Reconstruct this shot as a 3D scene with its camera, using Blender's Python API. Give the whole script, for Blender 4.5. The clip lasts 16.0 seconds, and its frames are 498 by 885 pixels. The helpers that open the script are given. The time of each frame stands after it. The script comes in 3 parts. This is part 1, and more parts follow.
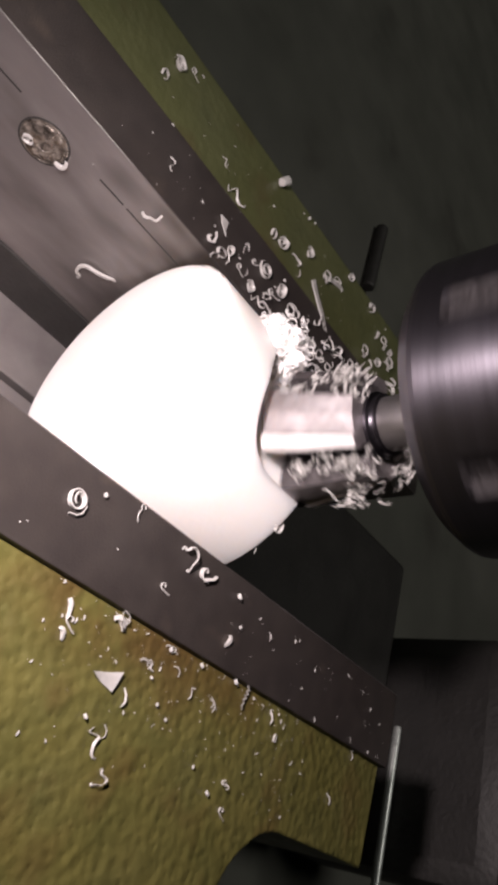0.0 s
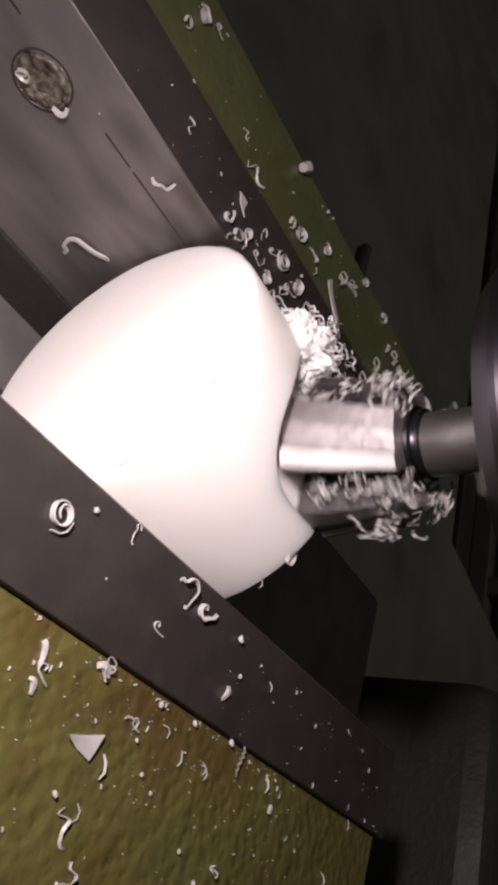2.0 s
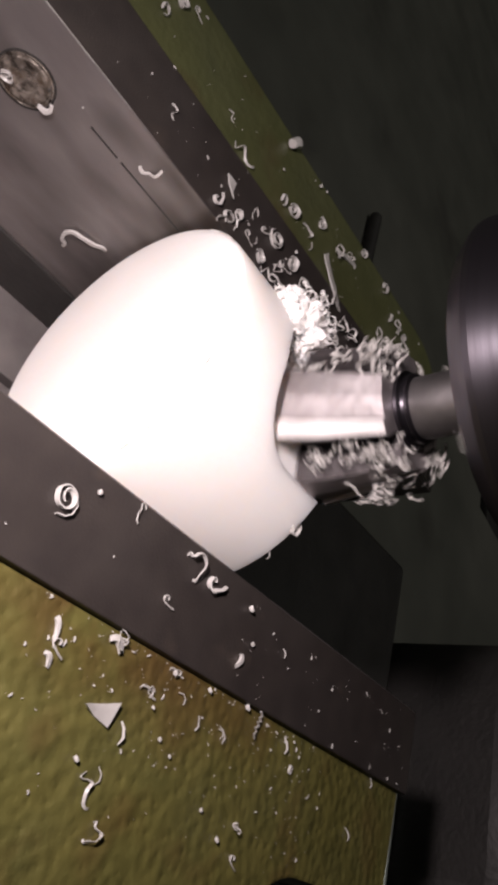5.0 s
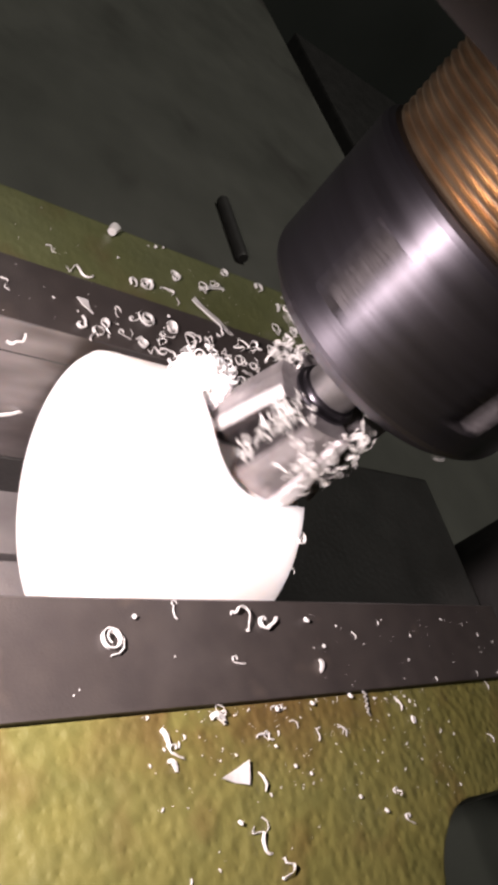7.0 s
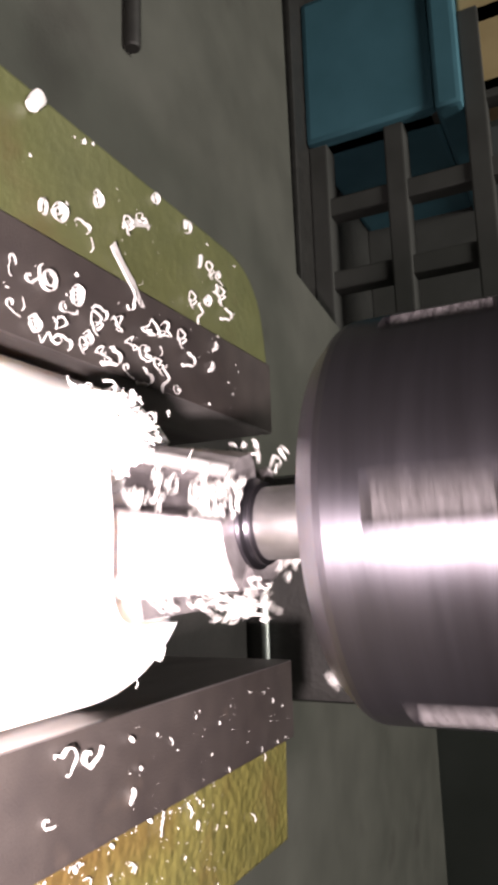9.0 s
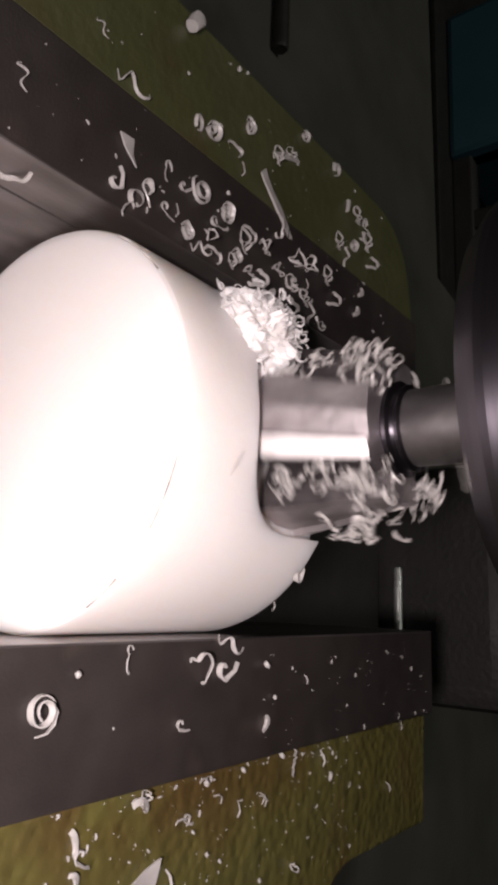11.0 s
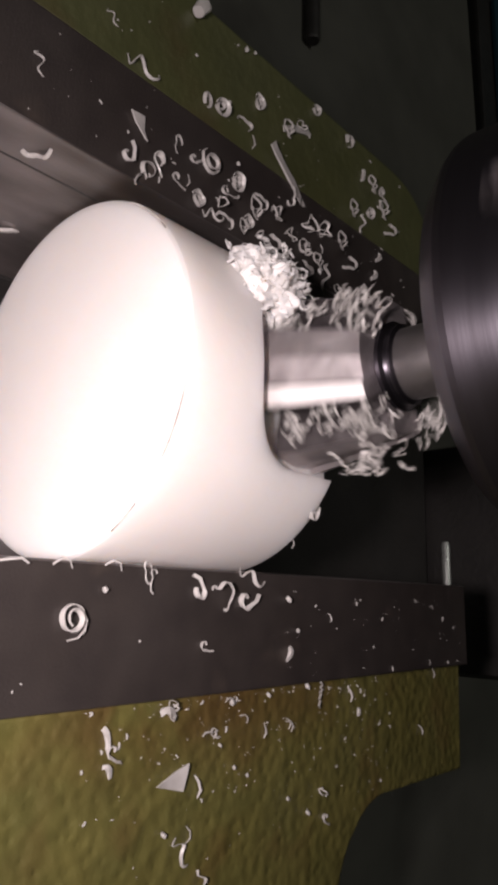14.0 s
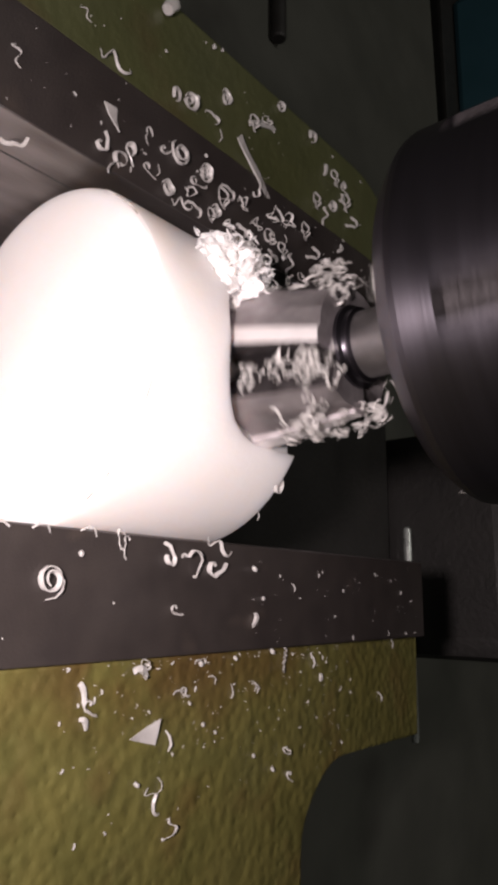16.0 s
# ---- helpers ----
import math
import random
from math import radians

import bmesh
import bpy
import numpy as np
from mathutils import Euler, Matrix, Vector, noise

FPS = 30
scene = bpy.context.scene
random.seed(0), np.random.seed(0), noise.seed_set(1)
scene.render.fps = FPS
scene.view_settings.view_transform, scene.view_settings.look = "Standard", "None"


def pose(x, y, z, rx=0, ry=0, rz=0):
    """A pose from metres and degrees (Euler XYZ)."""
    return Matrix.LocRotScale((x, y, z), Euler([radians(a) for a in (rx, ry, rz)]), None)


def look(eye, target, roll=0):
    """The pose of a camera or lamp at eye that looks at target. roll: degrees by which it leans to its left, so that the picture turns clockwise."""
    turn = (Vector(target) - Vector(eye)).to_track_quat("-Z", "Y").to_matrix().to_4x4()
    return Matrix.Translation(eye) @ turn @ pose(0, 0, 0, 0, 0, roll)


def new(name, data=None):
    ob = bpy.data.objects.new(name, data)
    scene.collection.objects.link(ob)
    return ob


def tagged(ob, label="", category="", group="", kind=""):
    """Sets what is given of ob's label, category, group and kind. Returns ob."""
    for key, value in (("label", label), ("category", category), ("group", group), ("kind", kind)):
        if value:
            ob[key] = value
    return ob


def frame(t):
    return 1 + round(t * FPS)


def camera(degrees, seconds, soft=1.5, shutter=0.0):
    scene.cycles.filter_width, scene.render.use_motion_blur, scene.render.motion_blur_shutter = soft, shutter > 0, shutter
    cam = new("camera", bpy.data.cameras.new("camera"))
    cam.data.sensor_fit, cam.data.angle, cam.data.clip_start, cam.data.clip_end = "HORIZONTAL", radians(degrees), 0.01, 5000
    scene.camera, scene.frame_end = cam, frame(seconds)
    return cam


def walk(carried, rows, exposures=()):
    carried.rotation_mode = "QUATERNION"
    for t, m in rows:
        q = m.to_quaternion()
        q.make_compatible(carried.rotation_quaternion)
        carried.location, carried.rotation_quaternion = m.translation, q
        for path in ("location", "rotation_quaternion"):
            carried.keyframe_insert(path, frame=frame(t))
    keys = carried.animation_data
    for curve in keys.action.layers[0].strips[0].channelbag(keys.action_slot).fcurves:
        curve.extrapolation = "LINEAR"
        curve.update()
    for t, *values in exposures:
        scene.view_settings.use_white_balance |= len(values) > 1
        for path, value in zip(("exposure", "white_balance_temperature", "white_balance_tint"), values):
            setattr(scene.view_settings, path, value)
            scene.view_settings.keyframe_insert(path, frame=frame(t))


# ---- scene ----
# All building sizes are given in centimetres and brought to metres by CM.
CM = 0.01
cam = camera(38.67, 16.0, 4.0, 0.3)
ROWS = [
    (0.0, 7.039, -3.855, 8.245, 13.25, -50.80, 113.90),
    (0.5, 7.193, -3.655, 6.974, 14.06, -54.91, 117.34),
    (1.0, 6.267, -3.154, 6.580, 12.06, -54.13, 117.97),
    (1.5, 6.105, -3.106, 6.299, 10.59, -54.41, 118.95),
    (2.0, 6.362, -3.165, 6.285, 11.33, -55.48, 118.23),
    (2.5, 6.539, -3.028, 6.458, 13.08, -55.72, 116.09),
    (3.0, 6.538, -2.803, 6.587, 13.97, -55.65, 114.14),
    (3.5, 6.632, -2.924, 6.653, 13.98, -55.57, 114.15),
    (5.8, 6.368, -3.413, 7.189, 14.72, -50.38, 109.50),
    (6.0, 6.407, -3.656, 7.495, 18.66, -52.04, 102.54),
    (6.5, 5.989, -4.173, 8.553, 35.83, -47.82, 79.92),
    (7.0, 6.305, -3.817, 8.399, 42.28, -36.34, 72.29),
    (7.5, 5.268, -4.785, 7.346, 34.46, -45.26, 76.71),
    (8.0, 2.690, -6.096, 7.080, 22.72, -61.85, 82.57),
    (8.5, 1.019, -5.278, 6.992, 16.81, -65.86, 83.88),
    (9.0, 0.519, -3.950, 6.441, 13.65, -63.69, 86.14),
    (9.5, 1.207, -3.366, 5.699, 12.02, -61.73, 89.49),
    (10.0, 1.637, -3.455, 5.856, 10.41, -58.35, 91.39),
    (10.2, 1.748, -3.554, 5.743, 10.00, -57.77, 92.30),
    (12.3, 2.098, -3.470, 6.421, 10.10, -48.21, 92.92),
    (12.5, 2.124, -3.536, 6.450, 10.54, -48.34, 92.48),
    (13.0, 2.441, -3.451, 6.617, 10.97, -48.19, 92.24),
    (13.5, 2.927, -3.492, 6.906, 11.27, -48.04, 91.83),
    (14.0, 2.908, -3.536, 6.807, 11.31, -48.53, 91.69),
    (14.5, 2.727, -3.587, 6.796, 11.17, -49.68, 91.72),
    (15.0, 3.000, -3.935, 6.954, 11.93, -50.32, 91.33),
    (15.5, 3.326, -4.163, 7.076, 11.91, -50.36, 90.85),
    (16.0, 3.333, -3.907, 7.153, 11.77, -51.05, 90.80),
]
EXPOSURES = [(0.0, 0.05), (0.5, 0.0), (1.0, -0.15), (1.5, -0.45), (2.5, -0.5), (3.5, -0.36), (5.8, -0.35), (6.0, -0.3), (6.5, 0.88), (7.0, 0.78), (7.5, 0.02), (8.0, -0.2), (8.5, 1.95), (9.0, 2.15), (9.3, 2.05), (9.5, 1.7), (10.0, 0.25), (12.3, -0.9), (14.5, -0.7), (16.0, -0.42)]
walk(cam, [(t, pose(x * CM, y * CM, z * CM, rx, ry, rz)) for t, x, y, z, rx, ry, rz in ROWS], EXPOSURES)

# ---- light ----
world = bpy.data.worlds.new("workshop_air")
scene.world = world
world.use_nodes = True
world.node_tree.nodes["Background"].inputs[0].default_value = (0.9, 0.95, 1.0, 1)
world.node_tree.nodes["Background"].inputs[1].default_value = 0.03


def area_lamp(name, eye, target, size, watts, colour, beam=180):
    data = bpy.data.lights.new(name, "AREA")
    data.shape, data.size, data.energy, data.color = "DISK", size * CM, watts, colour
    data.spread = math.radians(beam)
    ob = new(name, data)
    ob.matrix_world = look([v * CM for v in eye], [v * CM for v in target])
    return ob


# Unseen fixed lamp standing in for the torch carried beside the camera.
area_lamp("fixed_torch", (2.8, -6.7, 6.5), (2.6, 1.0, 0.3), 1.0, 0.158, (1.0, 0.85, 0.85), 110)
# Added fill without a seen source; brightens the things on the far bench.
area_lamp("room_fill", (-30, 5, 180), (-50, 60, -20), 60, 7.5, (1.0, 0.95, 0.88))


# ---- materials ----
def material(name, colour, rough=0.5, metal=0.0, second=None, scale=300.0, spread=0.5, bump=0.0, bump_scale=None,
             third=None, third_scale=60.0, third_from=0.55, stretch=(1, 1, 1), subsurface=0.0, rough_vary=0.1, depth=0.0008):
    m = bpy.data.materials.new(name)
    m.use_nodes = True
    nt = m.node_tree
    b = nt.nodes["Principled BSDF"]
    b.inputs["Base Color"].default_value = (*colour, 1)
    b.inputs["Roughness"].default_value, b.inputs["Metallic"].default_value = rough, metal
    co = nt.nodes.new("ShaderNodeTexCoord")
    mp = nt.nodes.new("ShaderNodeMapping")
    mp.inputs["Scale"].default_value = stretch
    nt.links.new(co.outputs["Object"], mp.inputs["Vector"])

    def noisy(size, detail=5.0):
        n = nt.nodes.new("ShaderNodeTexNoise")
        n.inputs["Scale"].default_value, n.inputs["Detail"].default_value = size, detail
        nt.links.new(mp.outputs["Vector"], n.inputs["Vector"])
        return n

    def ramp(src, lo, hi):
        r = nt.nodes.new("ShaderNodeMapRange")
        r.inputs["From Min"].default_value, r.inputs["From Max"].default_value = lo, hi
        nt.links.new(src, r.inputs["Value"])
        return r.outputs["Result"]

    def mixed(fac, a, bcol):
        x = nt.nodes.new("ShaderNodeMix")
        x.data_type = "RGBA"
        nt.links.new(fac, x.inputs[0])
        if isinstance(a, tuple):
            x.inputs[6].default_value = (*a, 1)
        else:
            nt.links.new(a, x.inputs[6])
        x.inputs[7].default_value = (*bcol, 1)
        return x.outputs[2]

    n1 = noisy(scale)
    if second:
        out = mixed(ramp(n1.outputs["Fac"], 0.5 - spread / 2, 0.5 + spread / 2), colour, second)
        if third:
            n3 = noisy(third_scale, 3.0)
            out = mixed(ramp(n3.outputs["Fac"], third_from, third_from + 0.15), out, third)
        nt.links.new(out, b.inputs["Base Color"])
    if rough_vary:
        nr = noisy(scale * 0.37)
        r = nt.nodes.new("ShaderNodeMapRange")
        r.inputs["From Min"].default_value, r.inputs["From Max"].default_value = 0.3, 0.7
        r.inputs["To Min"].default_value, r.inputs["To Max"].default_value = max(rough - rough_vary, 0.02), min(rough + rough_vary, 1)
        nt.links.new(nr.outputs["Fac"], r.inputs["Value"])
        nt.links.new(r.outputs["Result"], b.inputs["Roughness"])
    if bump:
        nb = noisy(bump_scale or scale * 2)
        bp = nt.nodes.new("ShaderNodeBump")
        bp.inputs["Strength"].default_value, bp.inputs["Distance"].default_value = bump, depth
        nt.links.new(nb.outputs["Fac"], bp.inputs["Height"])
        nt.links.new(bp.outputs["Normal"], b.inputs["Normal"])
    if subsurface:
        b.inputs["Subsurface Weight"].default_value = subsurface
        b.inputs["Subsurface Radius"].default_value = (0.006, 0.0055, 0.005)
        b.inputs["Subsurface Scale"].default_value = 1.0
    return m


GREEN = material("olive_cast_paint", (0.132, 0.119, 0.034), 0.45, 0, (0.084, 0.082, 0.024), 170, 0.6, 0.3, 300, (0.10, 0.078, 0.024), 75, 0.54, depth=0.0012)


def pebbled(m):
    """Coarse orange-peel relief of thick paint on a casting, and a rusty run where it meets the jaw plate."""
    nt = m.node_tree
    b = nt.nodes["Principled BSDF"]
    co = nt.nodes.new("ShaderNodeTexCoord")
    vor = nt.nodes.new("ShaderNodeTexVoronoi")
    vor.feature, vor.inputs["Scale"].default_value, vor.inputs["Smoothness"].default_value = "SMOOTH_F1", 620, 1.0
    nt.links.new(co.outputs["Object"], vor.inputs["Vector"])
    bump = nt.nodes.new("ShaderNodeBump")
    bump.inputs["Strength"].default_value, bump.inputs["Distance"].default_value = 0.55, 0.0006
    nt.links.new(vor.outputs["Distance"], bump.inputs["Height"])
    nt.links.new(b.inputs["Normal"].links[0].from_socket, bump.inputs["Normal"])
    nt.links.new(bump.outputs["Normal"], b.inputs["Normal"])
    xyz = nt.nodes.new("ShaderNodeSeparateXYZ")
    nt.links.new(co.outputs["Object"], xyz.inputs[0])
    grime = nt.nodes.new("ShaderNodeTexNoise")
    grime.inputs["Scale"].default_value, grime.inputs["Detail"].default_value = 130, 4
    nt.links.new(co.outputs["Object"], grime.inputs["Vector"])

    def ranged(src, a, c):
        r = nt.nodes.new("ShaderNodeMapRange")
        r.interpolation_type = "SMOOTHSTEP"
        r.inputs["From Min"].default_value, r.inputs["From Max"].default_value = a, c
        nt.links.new(src, r.inputs["Value"])
        return r.outputs["Result"]

    def times(p, q):
        x = nt.nodes.new("ShaderNodeMath")
        x.operation = "MULTIPLY"
        nt.links.new(p, x.inputs[0])
        nt.links.new(q, x.inputs[1])
        return x.outputs[0]

    run = times(times(ranged(xyz.outputs["X"], 0.0545, 0.0415), ranged(xyz.outputs["X"], 0.03, 0.035)), times(times(ranged(xyz.outputs["Y"], 0.075, 0.04), ranged(xyz.outputs["Y"], 0.004, 0.022)), ranged(grime.outputs["Fac"], 0.3, 0.6)))
    mix = nt.nodes.new("ShaderNodeMix")
    mix.data_type = "RGBA"
    nt.links.new(run, mix.inputs[0])
    nt.links.new(b.inputs["Base Color"].links[0].from_socket, mix.inputs[6])
    mix.inputs[7].default_value = (0.085, 0.055, 0.018, 1)
    nt.links.new(mix.outputs[2], b.inputs["Base Color"])


pebbled(GREEN)
# Smoother, greener paint, also darkened for the weaker light on the far jaw.
SHADED_MOSS = material("shaded_moss_paint", (0.078, 0.084, 0.032), 0.5, 0, (0.056, 0.062, 0.024), 120, 0.6, 0.25, 500, (0.07, 0.06, 0.024), 60, 0.56)
BLACKED = material("blackened_steel", (0.05, 0.042, 0.038), 0.5, 0.2, (0.031, 0.026, 0.025), 180, 0.6, 0.12, 2500, (0.075, 0.06, 0.05), 90, 0.62)
GROUND_STEEL = material("ground_steel", (0.41, 0.38, 0.375), 0.38, 0.8, (0.16, 0.145, 0.14), 60, 0.38, 0.1, 1800, (0.085, 0.075, 0.068), 45, 0.5, stretch=(1, 0.35, 1))
BED_STEEL = material("bed_steel", (0.5, 0.47, 0.46), 0.4, 0.7, (0.33, 0.3, 0.3), 90, 0.5, 0.1, 1500)
WHITE = material("white_plastic", (0.90, 0.875, 0.855), 0.45, 0, (0.88, 0.845, 0.81), 120, 0.6, 0.06, 900, subsurface=0.85)
FLUFF = material("packed_shavings", (0.92, 0.90, 0.885), 0.5, 0, (0.88, 0.86, 0.84), 500, 0.6, subsurface=0.6)
FLUFF.node_tree.nodes["Principled BSDF"].inputs["Subsurface Radius"].default_value = (0.0016, 0.0015, 0.0014)
SHAVING = material("plastic_shaving", (0.6, 0.585, 0.57), 0.4, 0, (0.46, 0.445, 0.425), 600, 0.6, subsurface=0.15)
CHUCK_STEEL = material("turned_steel", (0.100, 0.094, 0.110), 0.39, 0.95, (0.066, 0.060, 0.069), 250, 0.6, 0.03, 700, stretch=(0.1, 0.1, 2))
def turned_finish(m, amount):
    nt = m.node_tree
    b = nt.nodes["Principled BSDF"]
    tangent = nt.nodes.new("ShaderNodeTangent")
    tangent.direction_type, tangent.axis = "RADIAL", "Z"
    nt.links.new(tangent.outputs["Tangent"], b.inputs["Tangent"])
    b.inputs["Anisotropic"].default_value, b.inputs["Anisotropic Rotation"].default_value = amount, 0.25


turned_finish(CHUCK_STEEL, 0.65)
SLOT = material("slot_steel", (0.085, 0.078, 0.082), 0.62, 0.8, (0.04, 0.036, 0.037), 900, 0.5, 0.9, 700, stretch=(1, 1, 2.5))
SHANK = material("ground_shank", (0.26, 0.245, 0.25), 0.42, 0.9, (0.19, 0.18, 0.185), 400, 0.6, 0.05, 900)
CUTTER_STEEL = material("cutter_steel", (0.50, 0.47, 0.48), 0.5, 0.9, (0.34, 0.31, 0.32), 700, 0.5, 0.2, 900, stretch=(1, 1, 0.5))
# Ground land coloured near white, so its lamp highlight is painted in.
LAND_GLINT = material("ground_land_glint", (0.9, 0.87, 0.87), 0.5, 0.6, (0.82, 0.79, 0.79), 500, 0.6)
# Darker copy of the cutter steel; shade inside the flutes put into colour.
GULLET_SHADE = material("shaded_gullet_steel", (0.10, 0.09, 0.093), 0.5, 0.7, (0.035, 0.03, 0.032), 500, 0.6, 0.15, 1200)
BRONZE = material("bronze_thread", (0.58, 0.45, 0.31), 0.32, 0.95, (0.27, 0.18, 0.11), 300, 0.6, 0.1, 900)
DARK_IRON = material("dark_iron", (0.05, 0.048, 0.045), 0.55, 0.3, (0.03, 0.029, 0.028), 120, 0.6, 0.2, 700)
HEAD = material("brown_head_paint", (0.015, 0.010, 0.009), 0.85, 0, (0.011, 0.008, 0.007), 60, 0.6, 0.15, 500)
# Black of the screw block; on the vise bed it stands for shadow.
BLACK_AND_SHADE = material("black_iron_and_shade", (0.018, 0.017, 0.016), 0.55, 0.0, (0.03, 0.028, 0.026), 90, 0.6, 0.3, 500)
TABLE_IRON = material("table_iron", (0.116, 0.118, 0.101), 0.6, 0.2, (0.080, 0.082, 0.070), 25, 0.5, 0.15, 500, (0.055, 0.052, 0.046), 12, 0.6)
SOCKET = material("socket_grime", (0.035, 0.028, 0.022), 0.28, 0.5, (0.34, 0.30, 0.26), 520, 0.3, 0.7, 900, (0.09, 0.065, 0.045), 400, 0.52)
BLUE = material("blue_enamel", (0.075, 0.20, 0.26), 0.6, 0, (0.055, 0.155, 0.2), 20, 0.5)
TAN = material("tan_board", (0.5, 0.38, 0.2), 0.7, 0, (0.4, 0.3, 0.15), 25, 0.5)
CRATE = material("dark_crate", (0.07, 0.07, 0.066), 0.6, 0, (0.05, 0.05, 0.047), 30, 0.5)
WALL_PAINT = material("wall_paint", (0.10, 0.11, 0.10), 0.8, 0, (0.07, 0.08, 0.07), 3, 0.5)
FLOOR_PAINT = material("floor_concrete", (0.10, 0.10, 0.095), 0.8, 0, (0.06, 0.06, 0.055), 5, 0.5)
CARD = material("white_card", (0.88, 0.85, 0.8), 0.6, 0, (0.74, 0.7, 0.62), 40, 0.5)
SCRATCH = material("scratch_dirt", (0.26, 0.23, 0.21), 0.7, 0, (0.7, 0.67, 0.64), 500, 0.3)
ROD = material("bright_rod", (0.55, 0.58, 0.56), 0.35, 0.5, (0.4, 0.43, 0.41), 200, 0.5)


# ---- building helpers ----
def mesh_of(bm, name, mats, smooth=True, angle=14):
    bmesh.ops.scale(bm, vec=(CM, CM, CM), verts=bm.verts)
    bmesh.ops.recalc_face_normals(bm, faces=bm.faces)
    for f in bm.faces:
        f.smooth = smooth
    for e in bm.edges:
        if len(e.link_faces) == 2 and e.calc_face_angle(0) > radians(angle):
            e.smooth = False
    me = bpy.data.meshes.new(name)
    bm.to_mesh(me)
    bm.free()
    for m in mats if isinstance(mats, (list, tuple)) else [mats]:
        me.materials.append(m)
    return me


def part(name, bm, mats, parent=None, label="", at=None):
    ob = new(name, mesh_of(bm, name, mats))
    if parent is not None:
        ob.parent = parent
    if at is not None:
        ob.matrix_basis = at
    if label:
        tagged(ob, label)
    return ob


def thing(name, label, category, at=(0, 0, 0), group="", kind=""):
    ob = new(name)
    ob.empty_display_size = 0.01
    ob.location = [v * CM for v in at]
    return tagged(ob, label, category, group, kind)


def bevelled(bm, width, segments=2, angle=30):
    edges = [e for e in bm.edges if len(e.link_faces) == 2 and e.calc_face_angle(0) > radians(angle)]
    if width:
        bmesh.ops.bevel(bm, geom=edges, offset=width, segments=segments, affect="EDGES", profile=0.6)
    return bm


def box(x0, x1, y0, y1, z0, z1, bevel=0.0):
    bm = bmesh.new()
    bmesh.ops.create_cube(bm, size=1, matrix=Matrix.LocRotScale(((x0 + x1) / 2, (y0 + y1) / 2, (z0 + z1) / 2), None, (x1 - x0, y1 - y0, z1 - z0)))
    return bevelled(bm, bevel)


def prism(plan, z0, z1, bevel=0.0):
    bm = bmesh.new()
    f = bm.faces.new([bm.verts.new((x, y, z0)) for x, y in plan])
    top = bmesh.ops.extrude_face_region(bm, geom=[f])["geom"]
    bmesh.ops.translate(bm, vec=(0, 0, z1 - z0), verts=[v for v in top if isinstance(v, bmesh.types.BMVert)])
    bmesh.ops.recalc_face_normals(bm, faces=bm.faces)
    return bevelled(bm, bevel)


def rounded(plan, radii, steps=9):
    """A plan with its corners rounded, corner by corner."""
    out, n = [], len(plan)
    for i in range(n):
        p, r = Vector(plan[i]), radii[i]
        if r <= 0:
            out.append(tuple(p))
            continue
        a, b = (Vector(plan[i - 1]) - p).normalized(), (Vector(plan[(i + 1) % n]) - p).normalized()
        s, e = p + a * r, p + b * r
        for k in range(steps + 1):
            u = k / steps
            out.append(tuple(s * (1 - u) ** 2 + p * 2 * u * (1 - u) + e * u * u))
    return out


def lathe(profile, segments=64, bm=None, radius_at=None):
    """A turned body round z: profile of (radius, z), closed at the axis where the radius is 0."""
    bm = bm or bmesh.new()
    rings = []
    for r, z in profile:
        if r <= 1e-6:
            rings.append([bm.verts.new((0, 0, z))])
        else:
            ring = []
            for k in range(segments):
                a = 2 * math.pi * k / segments
                q = radius_at(r, z, a) if radius_at else r
                ring.append(bm.verts.new((q * math.cos(a), q * math.sin(a), z)))
            rings.append(ring)
    for a, b in zip(rings, rings[1:]):
        for k in range(segments):
            k2 = (k + 1) % segments
            if len(a) == 1 and len(b) == 1:
                continue
            if len(a) == 1:
                bm.faces.new((a[0], b[k], b[k2]))
            elif len(b) == 1:
                bm.faces.new((a[k], b[0], a[k2]))
            else:
                bm.faces.new((a[k], b[k], b[k2], a[k2]))
    return bm


def ribbon(bm, path, width, thick, up=(0, 0, 1), taper=0.3, twist=0.0):
    """A thin strip swept along a path; width stands along up and leans over by twist from end to end."""
    n, rings = len(path), []
    for i, p in enumerate(path):
        p = Vector(p)
        d = (Vector(path[min(i + 1, n - 1)]) - Vector(path[max(i - 1, 0)])).normalized()
        u = Vector(up)
        u = (u - d * u.dot(d)).normalized()
        u.rotate(Matrix.Rotation(twist * (i / (n - 1) - 0.3), 3, d))
        s = d.cross(u)
        w = width * (taper + (1 - taper) * math.sin(math.pi * (0.12 + 0.76 * i / (n - 1))))
        rings.append([bm.verts.new(p + u * a * w / 2 + s * b * thick / 2) for a, b in ((-1, -1), (1, -1), (1, 1), (-1, 1))])
    for a, b in zip(rings, rings[1:]):
        for k in range(4):
            bm.faces.new((a[k], a[(k + 1) % 4], b[(k + 1) % 4], b[k]))
    bm.faces.new(rings[0])
    bm.faces.new(rings[-1])
    return bm


# ---- setting ----
FLOOR_Z, TABLE_Z = -95.0, -10.0
tagged(part("floor", box(-220, 220, -150, 300, FLOOR_Z - 10, FLOOR_Z), FLOOR_PAINT), "dark worn concrete workshop floor", "floor", kind="structure")
for name, dims in (("wall_north", (-230, 230, 300, 310, FLOOR_Z, 200)), ("wall_south", (-230, 230, -160, -150, FLOOR_Z, 200)),
                   ("wall_east", (220, 230, -150, 300, FLOOR_Z, 200)), ("wall_west", (-230, -220, -150, 300, FLOOR_Z, 200))):
    tagged(part(name, box(*dims), WALL_PAINT), "dim grey-green painted workshop wall", "wall", kind="structure")
tagged(part("ceiling", box(-230, 230, -160, 310, 200, 210), WALL_PAINT), "dark workshop ceiling", "ceiling", kind="structure")


